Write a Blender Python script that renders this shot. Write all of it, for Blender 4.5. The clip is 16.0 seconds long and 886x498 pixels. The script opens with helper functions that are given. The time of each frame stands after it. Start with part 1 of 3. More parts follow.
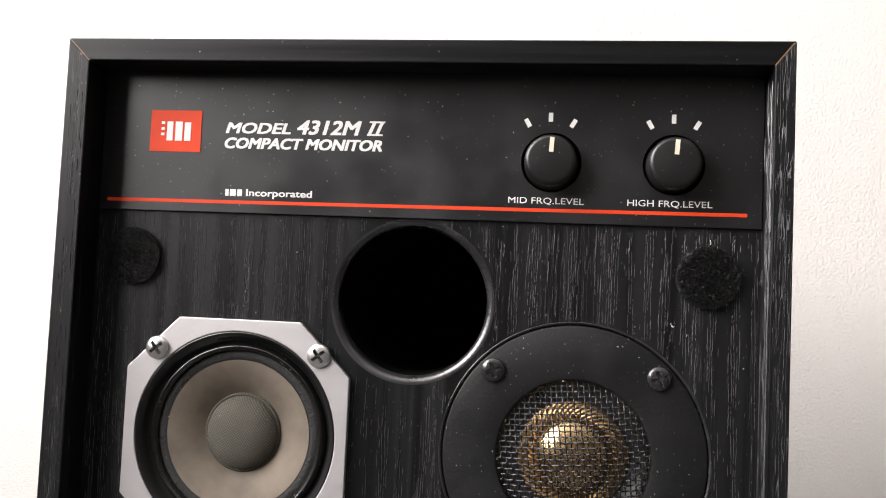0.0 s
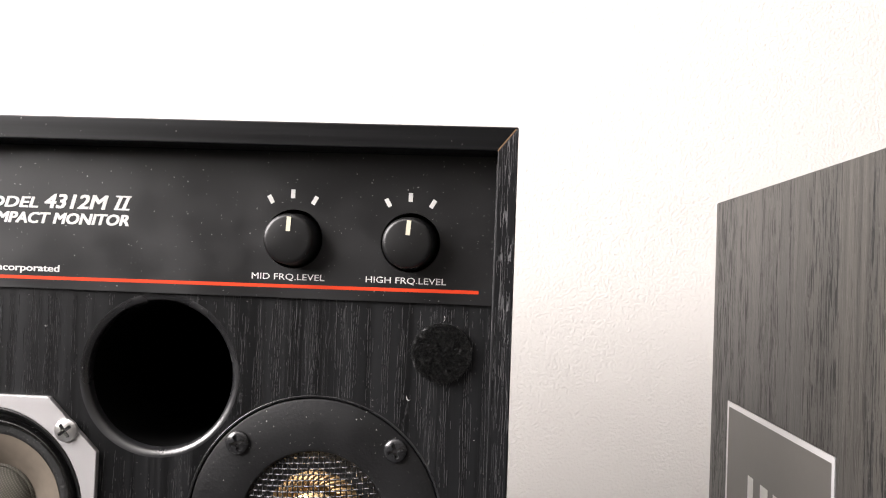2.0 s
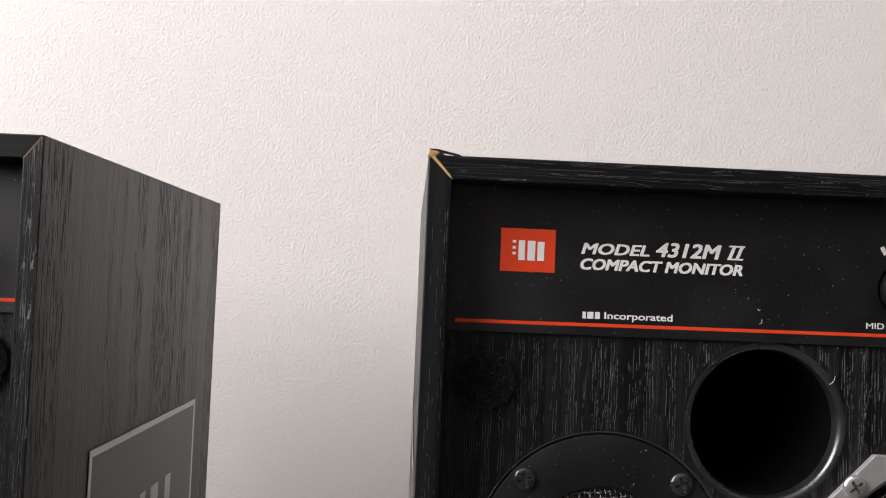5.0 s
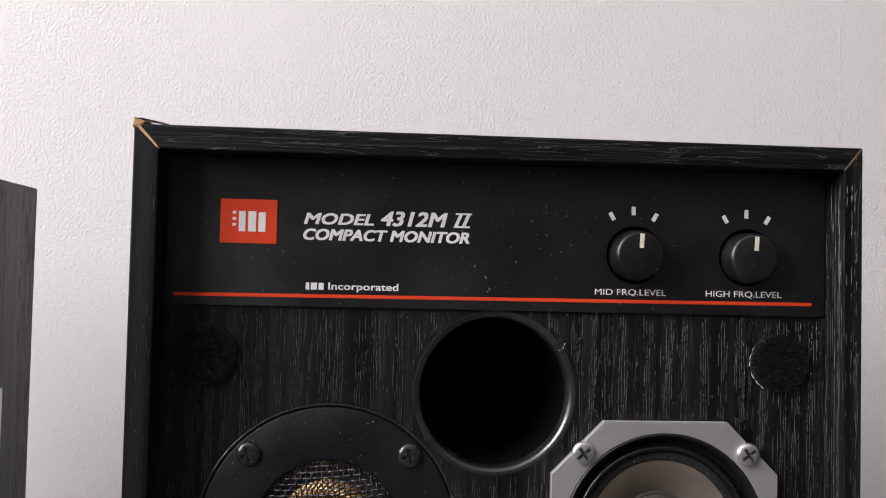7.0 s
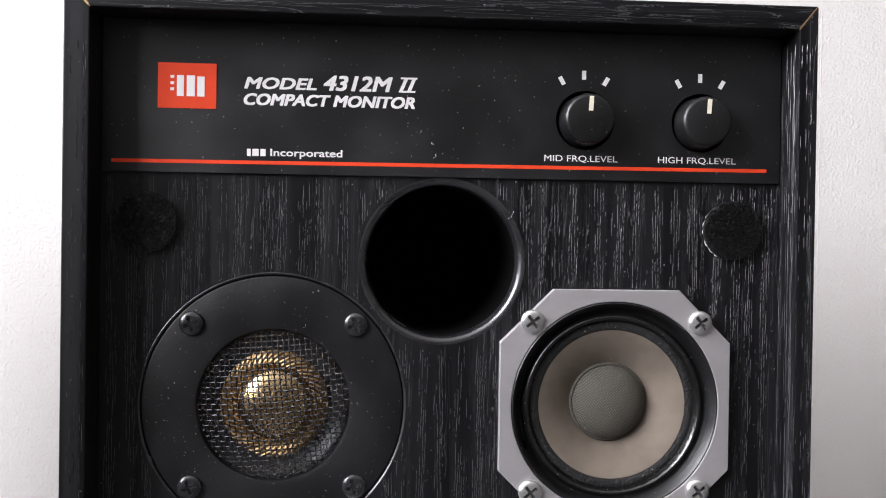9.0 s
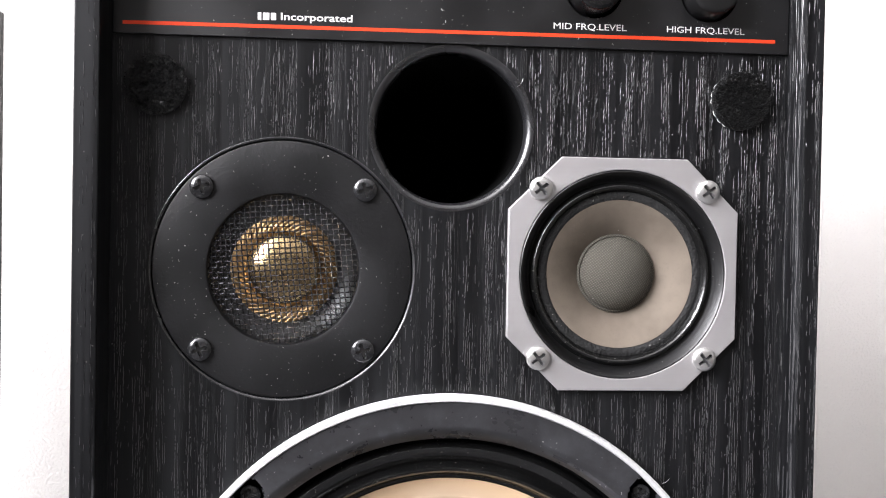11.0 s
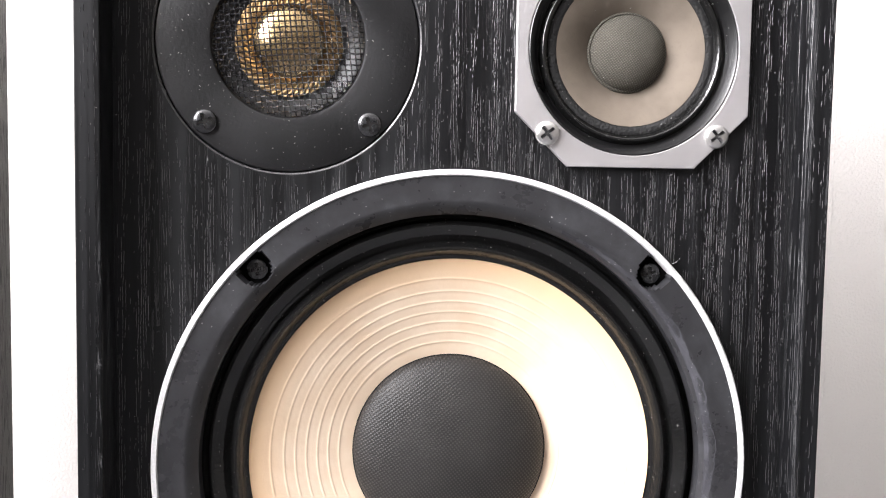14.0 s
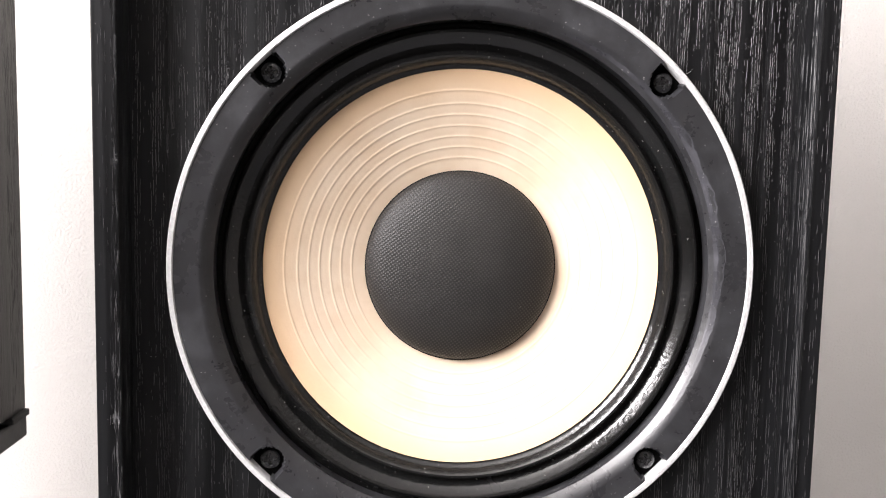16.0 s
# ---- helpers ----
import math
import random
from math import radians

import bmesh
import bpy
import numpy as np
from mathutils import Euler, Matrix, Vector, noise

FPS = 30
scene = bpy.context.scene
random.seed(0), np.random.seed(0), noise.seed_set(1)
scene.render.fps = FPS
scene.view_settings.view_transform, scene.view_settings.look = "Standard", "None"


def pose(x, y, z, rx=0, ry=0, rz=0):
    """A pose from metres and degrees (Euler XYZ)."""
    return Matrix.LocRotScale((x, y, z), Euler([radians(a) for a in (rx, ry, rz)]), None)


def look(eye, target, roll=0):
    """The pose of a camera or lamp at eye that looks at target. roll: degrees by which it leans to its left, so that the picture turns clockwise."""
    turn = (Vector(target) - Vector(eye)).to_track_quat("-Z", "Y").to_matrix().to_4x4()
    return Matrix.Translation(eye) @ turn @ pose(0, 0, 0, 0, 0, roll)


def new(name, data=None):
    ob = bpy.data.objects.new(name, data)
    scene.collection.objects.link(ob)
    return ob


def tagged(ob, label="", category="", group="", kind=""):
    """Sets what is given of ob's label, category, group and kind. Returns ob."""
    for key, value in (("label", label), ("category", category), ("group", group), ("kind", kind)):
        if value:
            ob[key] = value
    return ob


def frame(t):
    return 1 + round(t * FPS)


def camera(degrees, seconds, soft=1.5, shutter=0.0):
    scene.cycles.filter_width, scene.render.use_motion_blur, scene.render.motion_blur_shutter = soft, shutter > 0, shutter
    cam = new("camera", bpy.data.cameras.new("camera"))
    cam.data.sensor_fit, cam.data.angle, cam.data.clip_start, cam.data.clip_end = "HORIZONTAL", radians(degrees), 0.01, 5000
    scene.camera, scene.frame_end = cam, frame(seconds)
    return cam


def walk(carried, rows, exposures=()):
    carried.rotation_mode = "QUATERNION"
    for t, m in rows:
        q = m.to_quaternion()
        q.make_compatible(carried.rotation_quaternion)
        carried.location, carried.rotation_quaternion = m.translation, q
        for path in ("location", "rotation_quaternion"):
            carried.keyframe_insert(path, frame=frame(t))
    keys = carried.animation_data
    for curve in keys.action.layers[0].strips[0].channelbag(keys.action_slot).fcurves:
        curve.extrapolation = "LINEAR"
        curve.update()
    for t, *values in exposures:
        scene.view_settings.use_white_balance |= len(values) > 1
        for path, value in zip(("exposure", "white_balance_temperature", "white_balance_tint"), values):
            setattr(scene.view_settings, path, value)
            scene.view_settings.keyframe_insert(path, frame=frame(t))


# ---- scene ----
# Camera: t, x, y, z, yaw, pitch, roll
cam = camera(52.33, 16.0, soft=1.1)
ROWS = [
    (0.0, 0.0405, -0.2205, 0.2334, 7.71, 3.56, -2.58),
    (0.5, 0.0483, -0.22, 0.2428, 7.41, 2.67, -2.21),
    (1.0, 0.0607, -0.222, 0.2526, 6.48, 1.96, -2.0),
    (1.5, 0.0766, -0.2214, 0.2588, 5.29, 1.55, -2.02),
    (2.0, 0.092, -0.2212, 0.2632, 4.23, 1.61, -2.11),
    (2.5, 0.1094, -0.2227, 0.2659, 3.32, 1.68, -2.06),
    (3.0, 0.1274, -0.2216, 0.2648, 2.08, 1.82, -1.97),
    (3.5, 0.1423, -0.2232, 0.2659, 1.12, 2.07, -2.06),
    (4.0, 0.1588, -0.2265, 0.2676, 0.23, 2.56, -1.92),
    (4.2, 0.165, -0.2257, 0.2691, 0.01, 2.32, -1.95),
    (6.3, 0.2277, -0.2205, 0.2635, -2.87, 2.24, -2.58),
    (6.5, 0.2348, -0.2209, 0.2634, -2.95, 2.27, -2.31),
    (7.0, 0.2514, -0.2204, 0.2631, -3.32, 2.0, -1.29),
    (7.5, 0.262, -0.2187, 0.2633, -3.46, 1.26, -0.93),
    (8.0, 0.2633, -0.2146, 0.2585, -3.33, 0.39, -0.73),
    (8.5, 0.265, -0.2159, 0.249, -3.37, -0.28, -0.85),
    (9.0, 0.2656, -0.2159, 0.2392, -3.42, -0.5, -0.83),
    (9.5, 0.2644, -0.2147, 0.2293, -3.38, -0.54, -1.13),
    (10.0, 0.2645, -0.2161, 0.2201, -3.39, -0.57, -1.11),
    (12.5, 0.2635, -0.2177, 0.1874, -3.12, -2.26, -0.91),
    (13.0, 0.2643, -0.2166, 0.1781, -2.91, -2.79, -1.03),
    (13.5, 0.2646, -0.2152, 0.1686, -2.67, -3.38, -1.06),
    (14.0, 0.2656, -0.2163, 0.1602, -2.67, -3.83, -0.97),
    (14.5, 0.266, -0.2184, 0.1518, -2.72, -4.22, -1.08),
    (15.0, 0.2648, -0.2192, 0.141, -2.71, -4.82, -0.98),
    (15.5, 0.2641, -0.2198, 0.1286, -2.78, -5.45, -1.14),
    (16.0, 0.2627, -0.2209, 0.1184, -2.67, -5.81, -1.27),
]
EXPOSURES = [
    (0.0, -0.08, 6750, 12), (1.5, 0.14, 6750, 12), (2.5, -0.08, 6800, 12), (3.5, -0.42, 6850, 12), (5.0, -0.56, 6650, 13), (6.5, -0.62, 6450, 14), (7.0, -0.57, 6400, 14),
    (8.0, -0.45, 6300, 14), (9.0, 0.05, 6250, 13), (10.0, 0.42, 6300, 12), (12.5, 0.98, 6350, 12), (14.5, 0.95, 6500, 12), (16.0, 0.77, 6650, 13),
]
walk(cam, [(t, pose(x, y, z, 90 + pitch, roll, yaw)) for t, x, y, z, yaw, pitch, roll in ROWS], EXPOSURES)

# The speakers stand on z = 0; the floor lies below.
WALL_Y = 0.349
FLOOR_Z = -0.72
CEILING_Z = 1.7
LEFT_X, RIGHT_X, BACK_Y = -1.0, 2.4, -3.0
WIN = (-1.35, 0.1, 0.5, 1.66)  # window opening in the left wall: y0, y1, z0, z1

# ---- light ----
world = bpy.data.worlds.new("world")
scene.world = world
world.use_nodes = True
sky = world.node_tree.nodes.new("ShaderNodeTexSky")
sky.sky_type, sky.sun_disc, sky.sun_elevation, sky.sun_rotation = "NISHITA", False, radians(40), radians(200)
world.node_tree.links.new(sky.outputs["Color"], world.node_tree.nodes["Background"].inputs["Color"])
world.node_tree.nodes["Background"].inputs["Strength"].default_value = 0.1
lamp = bpy.data.lights.new("window_light", "AREA")
lamp.shape, lamp.size, lamp.size_y = "RECTANGLE", WIN[1] - WIN[0], WIN[3] - WIN[2]
lamp.energy, lamp.color = 118.0, (1.0, 0.98, 0.988)
new("window_light", lamp).matrix_world = look((LEFT_X - 0.02, (WIN[0] + WIN[1]) / 2, (WIN[2] + WIN[3]) / 2), (2, (WIN[0] + WIN[1]) / 2, (WIN[2] + WIN[3]) / 2))


# ---- materials ----
class Nodes:
    """A small builder of node materials."""

    def __init__(self, name):
        self.m = bpy.data.materials.new(name)
        self.m.use_nodes = True
        self.t = self.m.node_tree
        self.b = self.t.nodes["Principled BSDF"]

    def n(self, kind, **kw):
        node = self.t.nodes.new(kind)
        for k, v in kw.items():
            if isinstance(v, (bpy.types.NodeSocket,)):
                self.t.links.new(v, node.inputs[k.replace("_", " ")])
            else:
                node.inputs[k.replace("_", " ")].default_value = v
        return node

    def coords(self, scale=(1, 1, 1), shift=True):
        c = self.t.nodes.new("ShaderNodeTexCoord").outputs["Object"]
        if shift:
            info = self.t.nodes.new("ShaderNodeObjectInfo")
            add = self.t.nodes.new("ShaderNodeVectorMath")
            add.operation = "ADD"
            self.t.links.new(c, add.inputs[0])
            self.t.links.new(info.outputs["Random"], add.inputs[1])
            c = add.outputs[0]
        return self.n("ShaderNodeMapping", Vector=c, Scale=scale).outputs[0]

    def wobble(self, v, scale, amount):
        """Coordinates shaken by a fine noise."""
        c = self.n("ShaderNodeTexNoise", Vector=v, Scale=scale, Detail=1.0).outputs["Color"]
        node = self.t.nodes.new("ShaderNodeVectorMath")
        node.operation = "MULTIPLY_ADD"
        self.t.links.new(c, node.inputs[0])
        node.inputs[1].default_value = (amount, amount, amount)
        self.t.links.new(v, node.inputs[2])
        return node.outputs[0]

    def noise(self, v, scale, detail=2.0, rough=0.5, distort=0.0):
        return self.n("ShaderNodeTexNoise", Vector=v, Scale=scale, Detail=detail, Roughness=rough, Distortion=distort).outputs["Fac"]

    def ramp(self, f, a, b, lo=0.0, hi=1.0):
        node = self.t.nodes.new("ShaderNodeMapRange")
        node.interpolation_type = "SMOOTHSTEP"
        for k, v in (("From Min", a), ("From Max", b), ("To Min", lo), ("To Max", hi)):
            node.inputs[k].default_value = v
        self.t.links.new(f, node.inputs["Value"])
        return node.outputs["Result"]

    def math(self, op, a, b=0.0):
        node = self.t.nodes.new("ShaderNodeMath")
        node.operation = op
        for i, v in enumerate((a, b)):
            if isinstance(v, bpy.types.NodeSocket):
                self.t.links.new(v, node.inputs[i])
            else:
                node.inputs[i].default_value = v
        return node.outputs[0]

    def mix(self, f, a, b):
        node = self.t.nodes.new("ShaderNodeMix")
        node.data_type = "RGBA"
        for s, v in ((node.inputs[0], f), (node.inputs[6], a), (node.inputs[7], b)):
            if isinstance(v, bpy.types.NodeSocket):
                self.t.links.new(v, s)
            else:
                s.default_value = (*v, 1) if isinstance(v, tuple) else v
        return node.outputs[2]

    def dust(self, scale=760.0, size=0.15, share=0.82):
        """Small pale irregular flecks that gather in patches, 0 to 1."""
        v = self.n("ShaderNodeTexVoronoi", Vector=self.wobble(self.coords(), 2600.0, 0.0007), Scale=scale)
        near = self.ramp(v.outputs["Distance"], size, size * 0.4)
        pick = self.t.nodes.new("ShaderNodeSeparateColor")
        self.t.links.new(v.outputs["Color"], pick.inputs[0])
        some = self.ramp(pick.outputs[0], share, 1.0, 0.0, 1.0)
        patch = self.ramp(self.noise(self.coords(), 70.0, 3.0, 0.6), 0.38, 0.62, 0.2, 1.0)
        return self.math("MULTIPLY", self.math("MULTIPLY", near, some), patch)

    def put(self, colour=None, rough=None, bump=None, distance=0.0003, strength=0.5, metal=None, specular=None):
        for key, v in (("Base Color", colour), ("Roughness", rough), ("Metallic", metal), ("Specular IOR Level", specular)):
            if v is None:
                continue
            if isinstance(v, bpy.types.NodeSocket):
                self.t.links.new(v, self.b.inputs[key])
            else:
                self.b.inputs[key].default_value = (*v, 1) if isinstance(v, tuple) else v
        if bump is not None:
            node = self.n("ShaderNodeBump", Height=bump, Distance=distance, Strength=strength)
            self.t.links.new(node.outputs[0], self.b.inputs["Normal"])
        return self.m


def black_ash(name, along, dark=(0.0028, 0.0029, 0.0033), pale=(0.0078, 0.0081, 0.0090), stripes=0.0, figure=260.0, pore=0.15, specular=0.24):
    """Black stained ash: fine open pores along one axis, in narrow bands, with dust; pore: grey that paints in their
    glints; stripes: worn paler figure.
    """
    k = Nodes(name)
    s = [1.0, 1.0, 1.0]
    s[along] = 0.032
    wide = [1.0, 1.0, 1.0]
    wide[along] = 0.012
    shaken = k.wobble(k.coords(), 900.0, 0.0003)
    fine = k.n("ShaderNodeMapping", Vector=shaken, Scale=s).outputs[0]
    line = k.math("ABSOLUTE", k.math("SUBTRACT", k.noise(fine, 1500.0, 0.6, 0.4), 0.5))
    pores = k.ramp(line, 0.030, 0.008)
    bands = k.ramp(k.noise(k.coords(wide), 150.0, 1.5, 0.6, 0.1), 0.45, 0.57)
    broken = k.ramp(k.noise(k.coords([1.0 if q != 1.0 else 3.0 for q in s]), 170.0, 2.0), 0.34, 0.5)
    grain = k.math("MULTIPLY", k.math("MULTIPLY", pores, bands), broken)
    tone = k.noise(k.coords(wide), figure, 4.0, 0.6)
    base = k.mix(k.ramp(tone, 0.40, 0.62), dark, pale)
    base = k.mix(grain, base, (pore, pore, pore * 1.03))
    base = k.mix(k.dust(), base, (0.32, 0.31, 0.30))
    relief = k.math("ADD", k.math("MULTIPLY", grain, -1.0), k.math("MULTIPLY", tone, 0.25 + stripes))
    return k.put(base, k.ramp(tone, 0.3, 0.7, 0.34, 0.48), relief, 0.0003, 0.7, specular=specular)


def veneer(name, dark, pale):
    """Black veneer: dark pores run upright in streaks through a brown-grey ground that paints in the wall's reflection.
    """
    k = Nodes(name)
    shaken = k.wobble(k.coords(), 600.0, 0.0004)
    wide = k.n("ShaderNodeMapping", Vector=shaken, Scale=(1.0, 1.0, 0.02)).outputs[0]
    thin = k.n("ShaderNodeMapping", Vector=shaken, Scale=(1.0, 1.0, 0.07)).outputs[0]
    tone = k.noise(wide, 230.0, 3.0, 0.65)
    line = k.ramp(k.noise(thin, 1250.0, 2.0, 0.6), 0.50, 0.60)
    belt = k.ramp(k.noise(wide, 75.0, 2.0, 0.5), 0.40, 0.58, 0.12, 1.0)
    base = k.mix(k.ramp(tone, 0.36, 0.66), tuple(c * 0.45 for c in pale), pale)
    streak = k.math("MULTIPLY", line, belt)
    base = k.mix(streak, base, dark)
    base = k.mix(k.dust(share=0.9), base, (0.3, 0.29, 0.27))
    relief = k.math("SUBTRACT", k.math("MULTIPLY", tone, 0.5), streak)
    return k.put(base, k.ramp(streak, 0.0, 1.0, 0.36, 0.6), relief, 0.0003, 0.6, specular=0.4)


def satin_black(name, colour=(0.016, 0.016, 0.017), rough=0.38, grain=900.0, dust=0.6, bump=0.25, specular=0.25, deep=0.0001):
    """Black paint or plastic with a fine tooth, light scuffs and dust."""
    k = Nodes(name)
    fine = k.noise(k.coords(), grain, 3.0)
    blot = k.noise(k.coords(), 45.0, 3.0, 0.6)
    base = k.mix(k.ramp(blot, 0.35, 0.7), colour, tuple(c * 1.5 for c in colour))
    base = k.mix(k.dust(share=dust), base, (0.45, 0.44, 0.42))
    return k.put(base, k.ramp(blot, 0.3, 0.7, rough - 0.06, rough + 0.08), fine, deep, bump, specular=specular)


def blotched_black(name, dark, pale):
    """Glossy black with paler grey blots and dust."""
    k = Nodes(name)
    fine = k.noise(k.coords(), 600.0, 4.0, 0.65)
    blot = k.noise(k.coords(), 70.0, 5.0, 0.7, 0.2)
    base = k.mix(k.ramp(blot, 0.42, 0.72), dark, pale)
    base = k.mix(k.dust(share=0.25), base, (0.5, 0.49, 0.47))
    return k.put(base, k.ramp(blot, 0.35, 0.7, 0.26, 0.40), fine, 0.00012, 0.4, specular=0.55)


def brushed_metal(name, colour, rough, along=0, metal=1.0):
    k = Nodes(name)
    s = [40.0, 1500.0, 1500.0]
    s[0], s[along] = s[along], s[0]
    lines = k.noise(k.coords(s), 1.0, 2.0)
    tone = k.noise(k.coords(), 60.0, 3.0)
    base = k.mix(k.ramp(tone, 0.3, 0.7), colour, tuple(c * 0.94 for c in colour))
    return k.put(base, k.ramp(lines, 0.3, 0.7, rough - 0.03, rough + 0.04), lines, 0.00003, 0.16, metal)


def fabric(name, dark, light, pitch, rough=0.85, bump=0.6):
    """Woven dust cap cloth."""
    k = Nodes(name)
    turn = k.n("ShaderNodeMapping", Vector=k.coords(shift=False), Rotation=(0, radians(38), 0)).outputs[0]
    waves = []
    for axis in ("X", "Z"):
        w = k.n("ShaderNodeTexWave", Vector=turn, Scale=0.314 / pitch, Distortion=0.15, Detail=1.0)
        w.bands_direction = axis
        waves.append(w.outputs["Fac"])
    weave = k.math("MULTIPLY", waves[0], waves[1])
    base = k.mix(k.math("ADD", k.math("MULTIPLY", weave, 0.7), k.math("MULTIPLY", k.noise(k.coords(), 90.0), 0.3)), dark, light)
    base = k.mix(k.dust(share=0.95), base, (0.5, 0.48, 0.45))
    return k.put(base, rough, weave, 0.0003, bump, specular=0.35)


def paper(name, colour, dark, grain=1200.0, rough=0.75, aged=None):
    """Pressed cone paper with fibres and a yellowed mottle."""
    k = Nodes(name)
    fine = k.noise(k.coords(), grain, 4.0, 0.65)
    blot = k.noise(k.coords(), 70.0, 3.0, 0.6)
    base = k.mix(k.ramp(blot, 0.3, 0.75), colour, dark)
    base = k.mix(k.math("MULTIPLY", k.ramp(fine, 0.5, 0.8), 0.35), base, dark)
    if aged:
        # the outer edge of the cone has yellowed
        flat = k.n("ShaderNodeVectorMath", Vector=k.n("ShaderNodeMapping", Vector=k.coords(shift=False), Scale=(1.0, 0.0, 1.0)).outputs[0])
        flat.operation = "LENGTH"
        base = k.mix(k.ramp(flat.outputs["Value"], 0.042, 0.0550), base, aged)
    base = k.mix(k.dust(scale=620.0, size=0.10, share=0.96), base, (0.8, 0.78, 0.74))
    return k.put(base, rough, fine, 0.0001, 0.35, specular=0.35)


def wallpaper(name, colour):
    """Off-white vinyl wallpaper with a fine embossed plaster relief."""
    k = Nodes(name)
    big = k.noise(k.coords(), 560.0, 2.0, 0.5)
    fine = k.noise(k.coords(), 900.0, 2.0)
    blot = k.noise(k.coords(), 3.0, 3.0)
    base = k.mix(k.ramp(blot, 0.3, 0.7), colour, tuple(c * 0.96 for c in colour))
    relief = k.math("ADD", big, k.math("MULTIPLY", fine, 0.25))
    return k.put(base, 0.62, relief, 0.0010, 0.5, specular=0.3)


def plain(name, colour, rough, metal=0.0, grain=300.0, bump=0.1, spread=0.85, specular=0.5):
    k = Nodes(name)
    f = k.noise(k.coords(), grain, 3.0)
    return k.put(k.mix(f, colour, tuple(c * spread for c in colour)), rough, f, 0.0001, bump, metal, specular)


# Pore greys differ by board: painted glints, not stain.
ASH_UP = black_ash("black_ash_upright", 2, pore=0.11)
ASH_ACROSS = black_ash("black_ash_across", 0, pore=0.045)
ASH_FRONT = black_ash("black_ash_front", 2, pore=0.03, specular=0.30)
# Grain ridges paler than the wood: part of their glint is in the colour.
PORE = plain("glint_grey_pore", (0.060, 0.060, 0.063), 0.36, 0.0, 900.0, 0.5, 0.4, 0.85)
# The pale brown-grey holds the sheen of the wall behind; the streaks are grain.
ASH_FLANK = veneer("sheen_ash_flank", (0.0035, 0.0035, 0.0038), (0.042, 0.038, 0.033))
PANEL = satin_black("satin_black_panel", (0.0032, 0.0032, 0.0037), 0.40, 900.0, 0.35, specular=0.62)
PLATE = satin_black("black_faceplate", (0.0055, 0.0055, 0.006), 0.42, 1100.0, 0.12, 0.6, 0.42, 0.00016)
KNOB = satin_black("black_knob_plastic", (0.006, 0.006, 0.0062), 0.32, 1200.0, 0.5, specular=0.5)
# Flange greys are raised to paint in its sheen.
GASKET = blotched_black("sheen_grey_gasket", (0.023, 0.023, 0.025), (0.043, 0.044, 0.048))
HORN = satin_black("satin_horn_throat", (0.020, 0.020, 0.021), 0.30, 900.0, 0.8, specular=0.8)
EDGE = satin_black("polished_board_edge", (0.012, 0.012, 0.013), 0.26, 900.0, 0.8, specular=1.0)
RUBBER = satin_black("black_rubber_surround", (0.005, 0.005, 0.005), 0.20, 900.0, 0.35, 0.5, 0.7, 0.0002)
FOAM = satin_black("black_felt_ring", (0.014, 0.014, 0.014), 0.6, 1500.0, 0.2, 1.0, 0.3, 0.0004)
# Near-black, hardly any gloss: the shade inside holes is put into the colour.
HOLE = plain("shade_black", (0.0015, 0.0015, 0.0015), 0.9, specular=0.05)
SCREW_BLACK = plain("blackened_screw_steel", (0.030, 0.030, 0.032), 0.20, 0.4, specular=0.9)
SCREW_STEEL = plain("zinc_screw_steel", (0.75, 0.74, 0.72), 0.28, 0.9)
SLOT = plain("slot_shade_grey", (0.17, 0.17, 0.175), 0.45, 0.5)
ALU = brushed_metal("brushed_aluminium", (0.57, 0.553, 0.557), 0.46, 0, 0.75)
GLUE = blotched_black("old_glue_film", (0.035, 0.035, 0.040), (0.075, 0.075, 0.085))
RIM = plain("knurled_bright_rim", (0.86, 0.86, 0.86), 0.45, 0.3, 1100.0, 1.0, 0.6)
SILVER = brushed_metal("silver_foil_border", (0.78, 0.77, 0.78), 0.45, 1, 0.5)
GOLD = plain("gold_dome_metal", (0.80, 0.58, 0.30), 0.24, 1.0, 500.0, 0.15, 0.7)
GOLD_RING = plain("bronze_suspension", (0.50, 0.33, 0.16), 0.34, 1.0, 800.0, 0.2, 0.6)
WIRE = plain("black_wire", (0.15, 0.15, 0.157), 0.22, 0.95)
MID_PAPER = paper("grey_brown_cone_paper", (0.165, 0.136, 0.107), (0.105, 0.086, 0.067))
CREAM = paper("cream_cone_paper", (0.80, 0.657, 0.505), (0.725, 0.562, 0.405), 900.0, 0.6, (0.76, 0.53, 0.325))
CAP_GREY = fabric("olive_grey_cap_cloth", (0.042, 0.039, 0.031), (0.15, 0.139, 0.115), 0.00055)
CAP_BLACK = fabric("black_cap_cloth", (0.008, 0.008, 0.008), (0.060, 0.056, 0.053), 0.00078, 0.5, 0.4)
FUZZ = plain("black_hook_fibre", (0.011, 0.011, 0.011), 0.5)
ORANGE = plain("orange_red_print", (0.70, 0.060, 0.018), 0.5, specular=0.2)
WHITE = plain("white_print", (0.80, 0.79, 0.77), 0.5)
BEIGE = plain("ivory_pointer", (0.72, 0.66, 0.52), 0.5)
SEAM = plain("brown_joint_edge", (0.20, 0.115, 0.055), 0.6)
TAN = plain("bare_tan_wood", (0.60, 0.36, 0.15), 0.7, 0.0, 700.0, 0.5, 0.6)
STICKER = plain("dark_grey_label_film", (0.075, 0.069, 0.060), 0.34)
WALLPAPER = wallpaper("embossed_wallpaper", (0.61, 0.588, 0.562))
# Unseen walls, set dark to hold down bounce and reflections in the fronts.
PAINT = plain("dark_unseen_wall", (0.16, 0.15, 0.138), 0.7)
CEILING_WHITE = plain("white_ceiling_paint", (0.85, 0.84, 0.83), 0.7)
